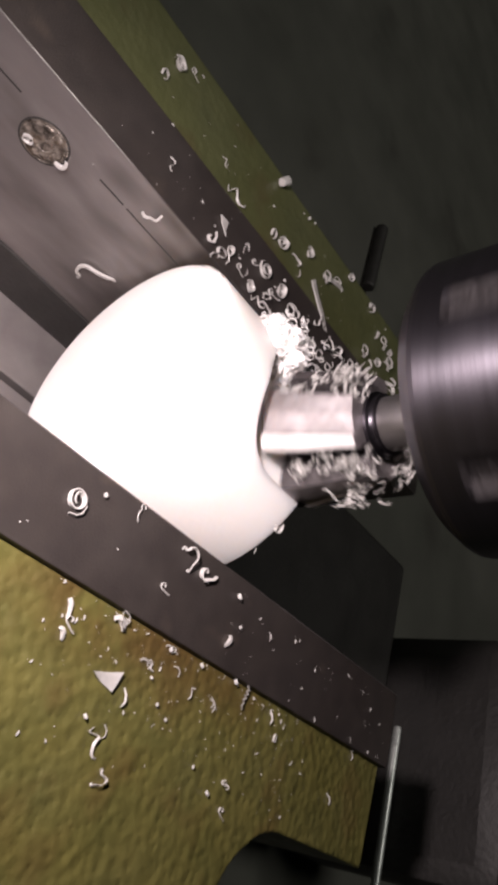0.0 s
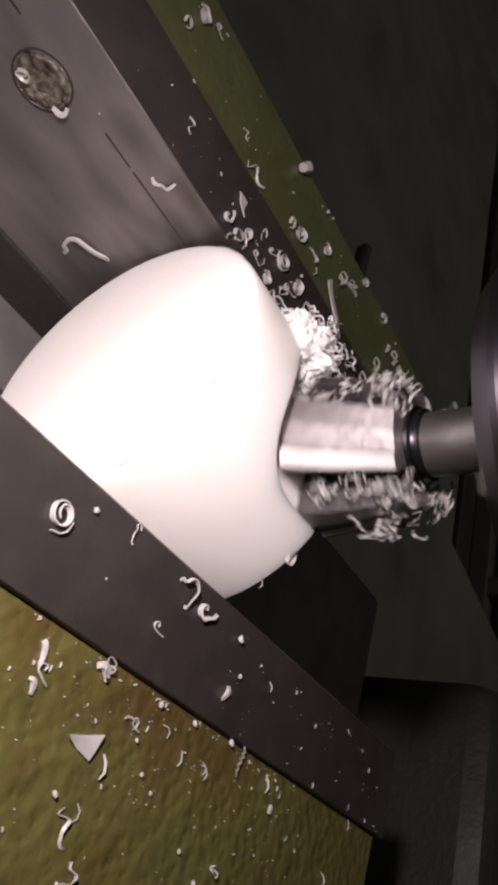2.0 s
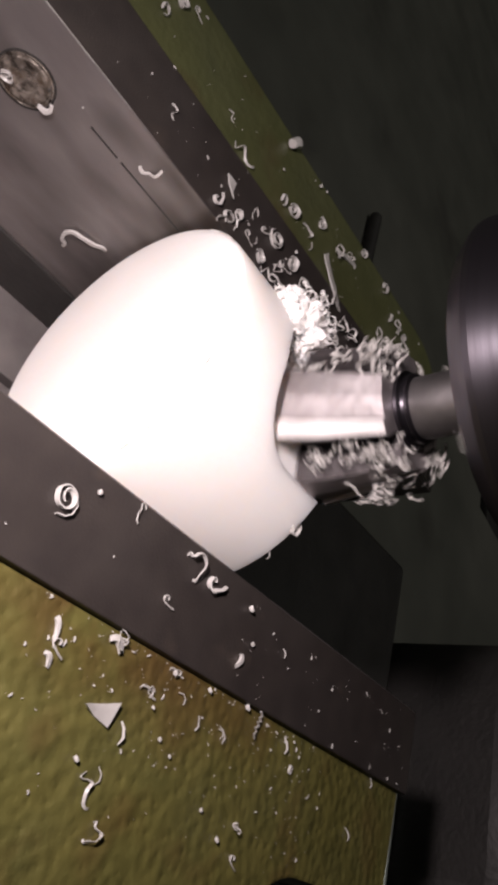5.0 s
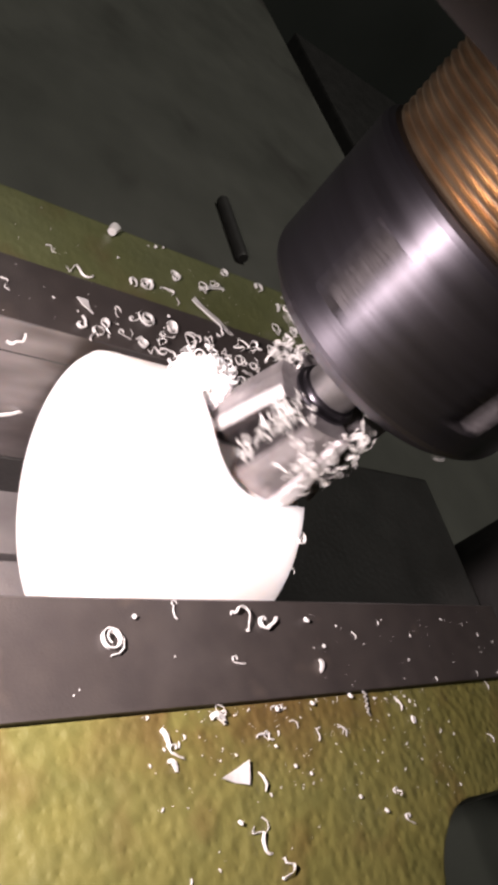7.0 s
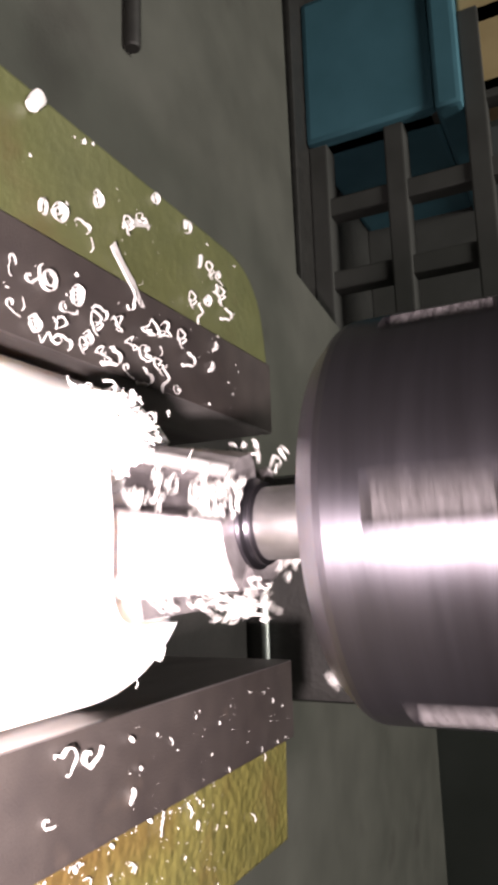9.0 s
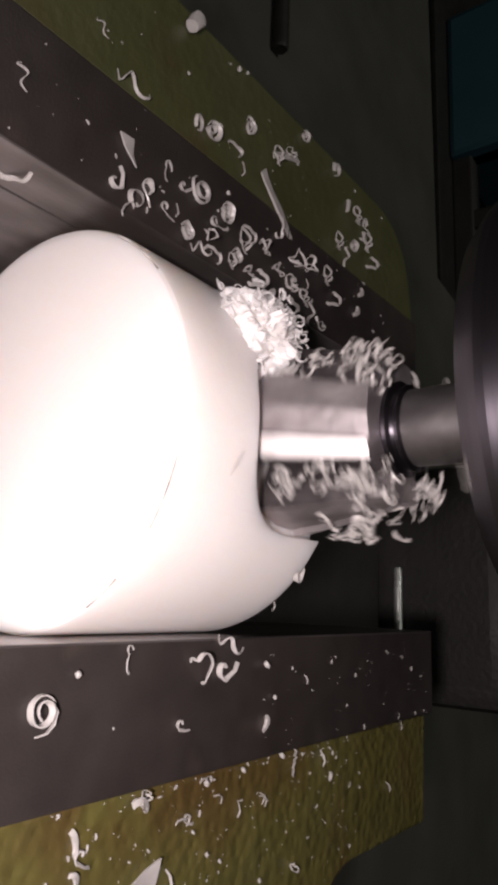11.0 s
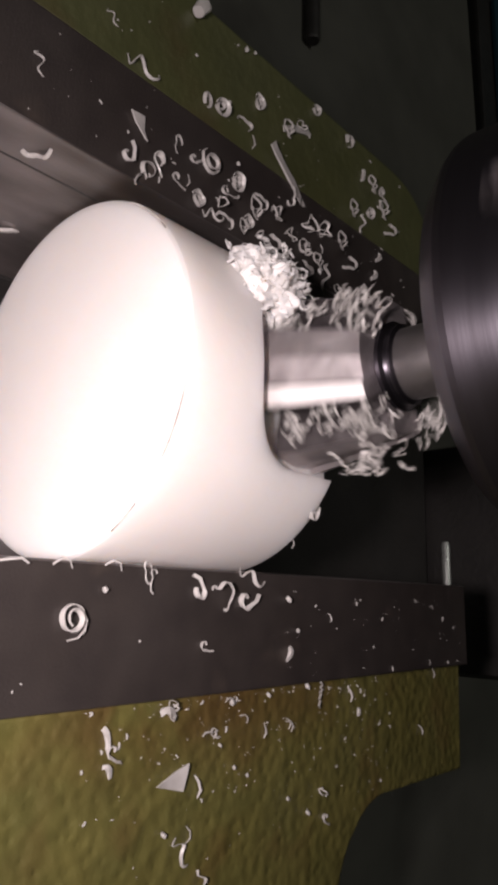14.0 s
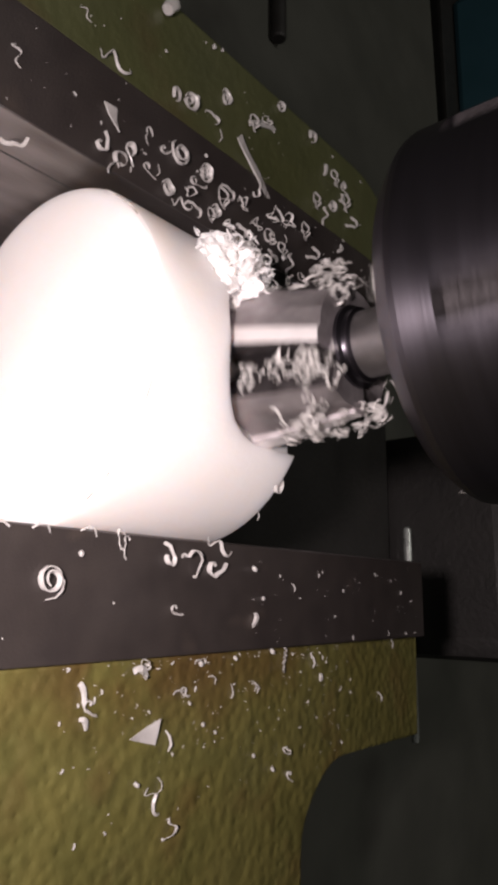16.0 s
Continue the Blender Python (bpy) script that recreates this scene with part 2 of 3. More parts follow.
def build_table():
    t = thing("milling_table", "grey cast iron milling table with oily stains", "machine table", (0, 0, TABLE_Z))
    plan = [(-90, -40), (60, -40), (60, 70), (-14, 70), (-19, 38), (-90, 36)]
    part("table_top", prism(plan, -4.5, 0, 0.15), TABLE_IRON, t)
    part("table_body", box(-88, 58, -38, 35, -9, -4.4, 0.3), TABLE_IRON, t)
    part("knee", box(-22, 22, -20, 30, FLOOR_Z - TABLE_Z, -8.8, 0.8), DARK_IRON, t, "dark painted iron knee")


build_table()

# ---- vise ----
GAP, PLATE = 2.5, 1.62


def build_vise():
    v = thing("machine_vise", "olive green cast iron machine vise with black steel jaw plates", "vise", (0, 0, TABLE_Z))
    up = Matrix.Translation((0, 0, -TABLE_Z * CM))
    far_plan = rounded([(-GAP - PLATE, -5.0), (-GAP - PLATE, 10.45), (-6.2, 10.1), (-6.2, -5.0)], [0, 0, 1.5, 0])
    part("fixed_jaw", prism(far_plan, -9.2, -0.05, 0.05), SHADED_MOSS, v, "smooth moss green painted casting, darkened for dimmer light", up)
    near_plan = rounded([(GAP + PLATE, -5.0), (11.5, -5.0), (11.5, 6.5), (6.9, 6.5), (6.08, 7.45), (6.12, 10.85), (GAP + PLATE, 10.95)], [0, 0, 0.5, 0.6, 0.5, 0, 0])
    part("moving_jaw", prism(near_plan, -6.0, -0.12, 0.05), GREEN, v, "olive painted rough casting with shavings", up)
    for side, y1 in ((-1, 10.5), (1, 11.1)):
        x0, x1 = sorted((side * GAP, side * (GAP + PLATE - 0.003)))
        bm = box(x0, x1, -4.0, y1, -4.0, 0.0, 0.03)
        for f in bm.faces:
            f.material_index = 1 if f.normal.x * -side > 0.2 and f.normal.z > -0.5 else 0
        plate = part("jaw_plate", bm, [BLACKED, GROUND_STEEL], v, "blackened steel plate with a ground inner face", up)
        for by in (-1.5,) if side < 0 else ():
            screw = lathe([(0.0, 0.006), (0.17, 0.006), (0.2, 0.03), (0.36, 0.03), (0.385, 0.008), (0.41, 0.008), (0.425, 0.02), (0.44, 0.012), (0.45, -0.05), (0, -0.05)], 48)
            part("jaw_screw", screw, SOCKET, plate, "grimy socket screw", pose(side * GAP * CM, by * CM, -1.17 * CM, 0, -side * 90, 0) @ Matrix.Diagonal((0.98, 0.98, 1, 1)))
        if side < 0:
            part("screw_gap", lathe([(0.435, -0.02), (0.435, 0.012), (0.465, 0.012), (0.475, -0.02), (0.435, -0.02)], 64), BLACK_AND_SHADE, plate, "dark greasy ring", pose(-GAP * CM, -1.5 * CM, -1.17 * CM, 0, 90, 0))
            for ya, yb in ((-3.7, -2.3), (-0.5, 0.1), (0.18, 2.4)):
                part("seam", box(-GAP - 0.02, -GAP + 0.004, ya, yb, -0.805, -0.77), DARK_IRON, plate, "dark scribed line")
    # Bed coloured black, so the shadow beside the near jaw plate is painted in.
    part("bed", box(-6.0, 5.4, -8, 21.2, -9.9, -6.06, 0.2), BLACK_AND_SHADE, v, "vise bed with the jaw plate shadow in its black colour", up)
    part("slide_way", box(-GAP - 0.6, -0.86, -7, 5.0, -6.05, -5.3, 0.05), BED_STEEL, v, "bright worn slide way", up)
    part("slide_way", box(-0.70, GAP + 1.4, -7, 5.0, -6.05, -5.3, 0.05), BED_STEEL, v, "bright worn slide way", up)
    part("step", box(-GAP - PLATE, -GAP + 0.05, -5, 10.2, -6.05, -4.0, 0.05), DARK_IRON, v, "dark step below the jaw plate", up)


build_vise()

# ---- workpiece ----
TX, TY = 0.0, 4.45


def build_workpiece():
    r, y0, y1, zc = 2.5, 1.6, 4.85, -1.2
    bm = lathe([(0, 0), (r - 0.16, 0), (r - 0.09, 0.012), (r - 0.045, 0.035), (r - 0.015, 0.08), (r, 0.15), (r, y1 - y0 - 0.06), (r - 0.06, y1 - y0), (0, y1 - y0)], 160)
    bmesh.ops.rotate(bm, cent=(0, 0, 0), matrix=Matrix.Rotation(radians(-90), 3, "X"), verts=bm.verts)
    body = part("plastic_block", bm, WHITE)
    body.location = (0, y0 * CM, zc * CM)
    tool = rounded([(-1.36, 10), (-1.36, 2.9), (1.2, 2.9), (1.2, 10)], [0, 1.15, 1.15, 0], 16)
    cut = part("cut", prism(tool, 0.82, 6), WHITE)
    mod = body.modifiers.new("pocket", "BOOLEAN")
    mod.object, mod.operation, mod.solver = cut, "DIFFERENCE", "EXACT"
    bpy.context.view_layer.update()
    me = bpy.data.meshes.new_from_object(body.evaluated_get(bpy.context.evaluated_depsgraph_get()))
    body.modifiers.clear()
    bm = bmesh.new()
    bm.from_mesh(me)
    for f in bm.faces:
        f.smooth = True
    for e in bm.edges:
        e.smooth = len(e.link_faces) != 2 or e.calc_face_angle(0) < radians(20)
    bm.to_mesh(me)
    bm.free()
    body.data = me
    bpy.data.objects.remove(cut)
    return tagged(body, "white round plastic bar clamped on its side, milled on top", "workpiece")


BAR = build_workpiece()
for a0, a1 in ((30, 42), (57, 77), (128, 150)):
    path = [(2.478 * math.cos(radians(a0 + (a1 - a0) * k / 20)), 0.05, 2.478 * math.sin(radians(a0 + (a1 - a0) * k / 20))) for k in range(21)]
    part("rim_scratch", ribbon(bmesh.new(), path, 0.008, 0.02, (0, 1, 0), 0.1), SCRATCH, BAR, "thin dark scratch along the rim")

# ---- plastic shavings ----
def spiral(turns, r0, r1, rise, n=20, start=0.0):
    return [((r0 + (r1 - r0) * i / n) * math.cos(start + turns * 2 * math.pi * i / n), (r0 + (r1 - r0) * i / n) * math.sin(start + turns * 2 * math.pi * i / n), rise * i / n) for i in range(n + 1)]


def eased(points, steps=5):
    """The same way with rounded bends."""
    p = [Vector(q) for q in points]
    p = [p[0]] + p + [p[-1]]
    out = []
    for a, b, c, d in zip(p, p[1:], p[2:], p[3:]):
        for k in range(steps):
            u = k / steps
            out.append(0.5 * ((2 * b) + (c - a) * u + (2 * a - 5 * b + 4 * c - d) * u * u + (3 * b - a - 3 * c + d) * u ** 3))
    return out + [p[-1]]


def shaving_meshes():
    """The kinds of shaving, each about 0.3 cm long and standing on z = 0."""
    kinds = {}

    def keep(name, bm, loose=1.0):
        """Three uneven sisters of one shape, each with a warp of its own."""
        made = []
        for k in range(3):
            one = bm.copy()
            for v in one.verts:
                q = v.co * 4.5 + Vector((3.7 * k, 1.3 * len(kinds), 2.1 * k))
                v.co += Vector((noise.noise(q), noise.noise(q + Vector((9, 0, 0))), 0.8 * noise.noise(q + Vector((0, 9, 0))))) * 0.055 * loose
            low = min(v.co.z for v in one.verts)
            bmesh.ops.translate(one, vec=(0, 0, -low), verts=one.verts)
            made.append(mesh_of(one, name, SHAVING, angle=50))
        bm.free()
        kinds[name] = made

    keep("coil", ribbon(bmesh.new(), spiral(1.7, 0.05, 0.15, 0.03, 26), 0.07, 0.014, twist=1.1))
    keep("ring", ribbon(bmesh.new(), spiral(0.86, 0.08, 0.13, 0.05, 16), 0.075, 0.014, twist=-1.2))
    big = ribbon(bmesh.new(), [(-0.26, 0.14, 0.0), (-0.28, 0.0, 0.01), (-0.22, -0.14, 0.02), (-0.1, -0.21, 0.02)] + spiral(1.6, 0.21, 0.09, 0.08, 30, 4.9), 0.1, 0.02, twist=0.8)
    keep("big_coil", big, 0.35)
    keep("hook", ribbon(bmesh.new(), spiral(0.6, 0.08, 0.10, 0.02, 12) + [(-0.10, -0.16, 0.03), (-0.07, -0.26, 0.03), (-0.01, -0.3, 0.02)], 0.05, 0.013, twist=1.5))
    keep("arch", ribbon(bmesh.new(), eased([(-0.2, -0.02, 0), (-0.2, 0.05, 0.01), (-0.12, 0.02, 0.05), (-0.05, 0.12, 0.09), (0.05, 0.13, 0.09), (0.11, 0.03, 0.08), (0.12, -0.1, 0.05), (0.14, -0.2, 0.02), (0.1, -0.22, 0)]), 0.07, 0.016, twist=1.4))
    keep("comma", ribbon(bmesh.new(), spiral(0.8, 0.05, 0.1, 0.02, 12, 1.2) + [(0.13, 0.1, 0.02), (0.13, 0.2, 0.0)], 0.075, 0.016, twist=1.6))
    keep("zigzag", ribbon(bmesh.new(), eased([(-0.34, 0.1, 0), (-0.3, -0.02, 0.02), (-0.2, 0.06, 0.05), (-0.12, 0.1, 0.05), (-0.02, -0.02, 0.03), (0.08, -0.1, 0.02), (0.2, -0.08, 0.02), (0.26, 0.0, 0.0)]), 0.055, 0.013, twist=-1.8))
    keep("bow", ribbon(bmesh.new(), eased([(0.57, -0.04, 0.0), (0.46, -0.06, 0.02), (0.39, -0.18, 0.03), (0.23, -0.26, 0.05), (0.07, -0.22, 0.06), (-0.02, -0.1, 0.07), (-0.06, 0.1, 0.05), (-0.12, 0.24, 0.03), (-0.17, 0.32, 0.02), (-0.15, 0.4, 0.0)]), 0.055, 0.06), 0.3)
    keep("wing", ribbon(bmesh.new(), eased([(0.125, -0.115, 0.0), (0.15, -0.02, 0.02), (0.1, 0.04, 0.04), (0.05, 0.06, 0.04), (0.02, 0.14, 0.02), (-0.06, 0.14, 0.01), (-0.15, 0.11, 0.0)]), 0.05, 0.05))
    keep("sliver", ribbon(bmesh.new(), [(-0.13, 0, 0), (-0.05, 0.03, 0.02), (0.04, 0.03, 0.02), (0.12, -0.02, 0)], 0.032, 0.014, twist=0.8))
    keep("crescent", ribbon(bmesh.new(), spiral(0.34, 0.13, 0.13, 0.0, 10), 0.05, 0.05, taper=0.05))
    keep("strip", ribbon(bmesh.new(), [(-0.62, 0.0, 0.10), (-0.5, 0.01, 0.08), (-0.2, 0.02, 0.05), (0.1, 0.0, 0.03), (0.4, -0.04, 0.01), (0.52, -0.07, 0.01), (0.6, -0.15, 0.0)], 0.035, 0.16, taper=0.35))
    flake = bmesh.new()
    pts = [(-0.32, -0.12), (0.05, -0.02), (0.26, 0.06), (0.22, -0.12), (0.18, -0.26), (-0.05, -0.2)]
    low = [flake.verts.new((x, y, 0.02 + 0.8 * x * x)) for x, y in pts]
    top = [flake.verts.new((x, y, 0.05 + 0.8 * x * x)) for x, y in pts]
    for ring in (low[::-1], top):
        bmesh.ops.triangulate(flake, faces=[flake.faces.new(ring)])
    for k in range(6):
        flake.faces.new((low[k], low[(k + 1) % 6], top[(k + 1) % 6], top[k]))
    keep("flake", flake, 0.4)
    keep("tube", lathe([(0, -0.15), (0.06, -0.17), (0.12, -0.17), (0.13, -0.05), (0.12, 0.17), (0.07, 0.17), (0, 0.14)], 32))
    random.seed(5)
    for name, seed in (("tangle", 5), ("tangle_two", 17), ("tangle_three", 29)):
        random.seed(seed)
        knots = []
        for k in range(13):
            a, r = 0.85 * k + random.uniform(-0.2, 0.2), random.uniform(0.09, 0.17)
            knots.append(Vector((r * math.cos(a) + 0.012 * (k - 6), r * math.sin(a) + random.uniform(-0.05, 0.05), random.uniform(0.0, 0.2))))
        path = []
        for a, b, c, d in zip(knots, knots[1:], knots[2:], knots[3:]):
            for u in (0, 0.2, 0.4, 0.6, 0.8):
                path.append(0.5 * ((2 * b) + (c - a) * u + (2 * a - 5 * b + 4 * c - d) * u * u + (3 * b - a - 3 * c + d) * u ** 3))
        keep(name, ribbon(bmesh.new(), path, 0.05, 0.011, twist=2.2))
    keep("comb", ribbon(bmesh.new(), [((0.09, -0.02)[k % 2], -0.2 + 0.045 * k, 0.02 + 0.03 * (k % 2)) for k in range(10)], 0.04, 0.03))
    bit = bmesh.new()
    bmesh.ops.create_icosphere(bit, subdivisions=1, radius=0.035)
    for v in bit.verts:
        v.co *= random.uniform(0.7, 1.3)
    keep("bit", bit)
    return kinds


KINDS = shaving_meshes()
CURLS = [me for k in ("hook", "arch", "comma", "zigzag", "hook", "tangle", "tangle_two", "tangle_three") for me in KINDS[k]]
WORDS = {"coil": "coiled", "ring": "ring-shaped", "big_coil": "large coiled", "hook": "hooked", "arch": "arched", "comma": "comma-shaped", "zigzag": "wavy", "bow": "long bowed", "wing": "small winged",
         "sliver": "thin straight", "crescent": "crescent-shaped", "strip": "long flat", "flake": "large triangular", "tube": "rolled-up", "tangle": "tangled", "comb": "comb-edged", "bit": "tiny round"}


def shave(kind, x, y, z, turn=None, size=1.0, where="on the black jaw plate", tip=(0, 0)):
    shape = random.choice(("tangle", "tangle_two", "tangle_three")) if kind == "tangle" else kind
    ob = new("plastic_shaving", random.choice(KINDS[shape]))
    turn = random.uniform(0, 360) if turn is None else turn
    ob.matrix_basis = pose(x * CM, y * CM, z * CM, tip[0], tip[1], turn) @ Matrix.Scale(size * (0.8 if kind == "tangle" else 1.0), 4)
    return tagged(ob, f"{WORDS[kind]} white plastic shaving lying {where}", "shaving", "plastic shavings")


random.seed(3)
NEAR, FAR, NEAR_CAST, FAR_CAST = 0.0, 0.0, -0.12, -0.05
# on the near jaw plate
for kind, x, y, turn, size in (("big_coil", 3.14, 1.2, 200, 0.8), ("bit", 2.8, 1.63, 0, 1.0), ("arch", 2.81, 3.58, 80, 1.0), ("comma", 2.92, 4.05, 60, 1.25), 
                               ("comma", 3.49, 3.28, 10, 0.7), ("crescent", 3.65, 4.98, 20, 0.9), ("bit", 2.9, 5.03, 0, 1.3), ("bit", 3.32, 5.27, 0, 0.9), ("bit", 3.85, 0.56, 0, 0.35)):
    shave(kind, x, y, NEAR, turn, size)
for kind, x, y, turn, size in (("bit", 3.79, 0.66, 0, 0.35), ("hook", 2.62, 2.36, 90, 0.7), 
                               ("sliver", 3.15, 6.12, 20, 0.5), ("sliver", 4.0, 9.43, 0, 0.5), ("sliver", 2.96, 9.59, 70, 0.5), ("bit", 3.4, 2.2, 0, 0.4)):
    shave(kind, x, y, NEAR, turn, size)
# on the near casting
for kind, x, y, turn, size in (("crescent", 4.5, 1.86, 30, 1.0), ("comma", 4.66, 2.03, 0, 0.8), ("crescent", 4.9, 1.94, 70, 0.8), ("tangle", 4.28, 2.9, 0, 0.8), ("crescent", 4.42, 2.85, 100, 1.2),
                               ("hook", 4.28, 4.08, 0, 0.6), ("sliver", 4.52, 4.32, 60, 0.9), ("comma", 4.63, 3.72, 0, 0.6), ("flake", 5.0, 2.98, 90, 1.0), ("sliver", 5.25, 3.42, 5, 0.9)):
    shave(kind, x - 0.03, y - 0.08, NEAR_CAST, turn, size, "on the olive painted casting")
for kind, x, y, turn, size in (("comb", 4.33, 6.0, 85, 1.0), ("sliver", 4.42, 6.91, 10, 0.8), ("ring", 4.71, 7.16, 0, 0.6), ("sliver", 4.72, 5.33, 50, 1.0), ("bit", 5.11, 4.12, 0, 0.8), ("bit", 5.27, 4.41, 0, 0.8),
                               ("bit", 5.7, 5.28, 0, 0.8), ("sliver", 5.23, 9.27, 30, 0.7), ("tangle", 5.75, 6.1, 0, 0.55), ("bit", 5.37, 7.06, 0, 0.5), ("bit", 6.0, 5.76, 0, 1.0), ("comma", 6.15, 6.2, 0, 0.7), ("zigzag", 6.0, 3.2, 40, 0.7)):
    shave(kind, x - 0.03, y - 0.08, NEAR_CAST, turn, size, "on the olive painted casting")
for kind, x, y, turn, size in (("sliver", 5.78, 3.3, 10, 0.9), ("hook", 4.67, 3.69, 0, 0.6), ("bit", 4.27, 4.04, 0, 1.1), ("bit", 4.27, 4.82, 0, 1.0), ("sliver", 4.73, 4.76, 0, 0.8), ("sliver", 4.69, 5.3, 30, 0.8),
                               ("bit", 4.22, 5.74, 0, 1.2), ("bit", 5.25, 4.39, 0, 0.7), ("sliver", 4.25, 9.87, 10, 0.7), ("bit", 5.71, 2.89, 0, 1.0), ("bit", 4.3, 7.17, 0, 0.7), ("bit", 4.82, 3.84, 0, 0.7), ("arch", 6.35, 3.5, 10, 0.6)):
    shave(kind, x - 0.03, y - 0.08, NEAR_CAST, turn, size, "on the olive painted casting")
# on the far jaw plate
for kind, x, y, turn, size in (("zigzag", -3.29, 0.2, 30, 0.5), ("flake", -3.31, 1.66, 200, 0.75), ("hook", -3.48, 2.45, 80, 0.8), ("comma", -2.8, 1.57, 120, 1.0), ("ring", -2.74, 1.93, 0, 1.0), ("hook", -2.62, 1.83, 60, 0.7),
                               ("comma", -2.9, 2.42, 0, 0.8), ("sliver", -2.97, 2.66, 0, 0.8), ("coil", -2.75, 2.85, 0, 1.0), ("comma", -3.37, 2.75, 60, 0.8), ("big_coil", -3.47, 3.1, 60, 0.75), ("bit", -3.74, 3.7, 0, 0.9)):
    shave(kind, x, y, FAR, turn, size)
for kind, x, y, turn, size in (("coil", -3.47, 3.66, 0, 0.95), ("tangle", -3.09, 4.0, 0, 1.2), ("hook", -2.65, 3.5, 0, 0.9), ("tangle", -2.7, 3.77, 0, 0.8), ("tangle", -3.07, 4.92, 0, 0.9), ("arch", -2.72, 4.49, 0, 1.0),
                               ("bit", -3.88, 0.44, 0, 0.4), ("tangle", -3.54, 6.4, 0, 1.15), ("crescent", -3.4, 7.56, 0, 1.1), ("tangle", -3.0, 5.35, 0, 1.0), ("arch", -3.26, 6.78, 0, 0.9), ("coil", -2.87, 3.95, 0, 0.9)):
    shave(kind, x, y, FAR, turn, size)
for kind, x, y, turn, size in (("hook", -3.34, 4.31, 0, 0.9), ("coil", -3.39, 3.66, 0, 0.9), ("tangle", -2.75, 2.83, 0, 0.6), ("tangle", -2.64, 6.38, 0, 0.6), ("bit", -2.6, 7.59, 0, 1.0), ("zigzag", -2.65, 6.0, 0, 0.9), ("crescent", -3.85, 7.75, 0, 1.0),
                               ("arch", -2.62, 5.4, 0, 0.9), ("comma", -2.66, 4.9, 0, 0.9), ("tangle", -2.7, 4.2, 0, 0.9), ("sliver", -3.2, 5.9, 0, 0.9), ("bit", -3.45, -0.4, 0, 0.5)):
    shave(kind, x, y, FAR, turn, size)
for kind, x, y, size in (("tangle", -2.9, 3.3, 0.75), ("tangle", -3.3, 4.55, 1.0), ("tangle", -3.45, 5.5, 1.15), ("tangle", -2.85, 5.7, 1.0), ("hook", -3.75, 5.0, 0.9),
                         ("tangle", -3.6, 5.95, 1.0), ("comma", -3.0, 2.1, 1.0), ("hook", -3.2, 3.45, 0.9), ("zigzag", -2.66, 3.2, 0.7)):
    shave(kind, x, y, FAR, None, size)
# on the far casting
for kind, x, y, turn, size in (("zigzag", -4.3, 1.8, 100, 0.9), ("zigzag", -4.72, 1.23, 60, 0.4), ("coil", -4.57, 3.3, 0, 1.1), ("ring", -4.5, 3.0, 0, 1.0), ("coil", -5.2, 4.2, 0, 0.95), ("hook", -4.6, 3.96, 0, 0.9),
                               ("strip", -4.2, 5.0, 55, 1.0), ("strip", -5.25, 5.2, 120, 0.75), ("tangle", -5.4, 5.35, 0, 0.8), ("ring", -5.95, 6.9, 0, 1.1), ("coil", -6.0, 5.8, 0, 0.8), ("crescent", -5.5, 7.3, 0, 1.2), ("tangle", -5.05, 4.9, 0, 1.0), ("tangle", -5.3, 7.6, 0, 1.1), ("tangle", -4.9, 8.0, 0, 1.2), ("tangle", -4.45, 6.9, 0, 1.1)):
    shave(kind, x, y, FAR_CAST, turn, size, "on the moss green casting")
for kind, x, y, turn, size in (("crescent", -5.15, 7.92, 0, 1.2), ("comma", -5.4, 8.1, 0, 1.0), ("coil", -4.7, 7.6, 0, 0.9), ("zigzag", -4.3, 7.33, 0, 0.8), ("arch", -4.65, 8.38, 0, 0.9), ("bit", -5.15, 2.79, 0, 0.9), ("bit", -4.75, 1.3, 0, 0.4),
                               ("ring", -4.83, -0.72, 0, 0.9), ("coil", -5.43, -0.56, 0, 1.15), ("comma", -5.7, -0.25, 0, 0.8), ("bit", -6.0, 3.87, 0, 1.2), ("bit", -6.1, 4.1, 0, 0.8), ("sliver", -4.4, 4.1, 0, 1.0)):
    shave(kind, x, y, FAR_CAST, turn, size, "on the moss green casting")
shave("tube", -6.1, 2.84, FAR_CAST + 0.10, 60, 0.85, "on the moss green casting", (90, 0))
# clinging to the ground inner face of the far plate
shave("wing", -GAP + 0.001, 0.48, -0.4, 0, 1.0, "against the ground steel face", (0, 90))
shave("bow", -GAP + 0.001, 1.02, -2.56, 0, 1.0, "against the ground steel face", (0, 90))
shave("bit", -GAP + 0.01, -0.77, -0.69, 0, 0.4, "against the ground steel face")
shave("coil", -GAP + 0.035, -1.72, -1.33, 0, 0.8, "on the grimy screw head", (0, 90))
shave("crescent", -GAP + 0.035, -1.17, -1.12, 0, 1.2, "on the grimy screw head", (0, 90))
# on the workpiece
shave("coil", 1.65, 4.8, 0.62, 30, 0.9, "on the white rim")
shave("sliver", 2.05, 4.8, 0.25, 30, 0.8, "on the white rim")


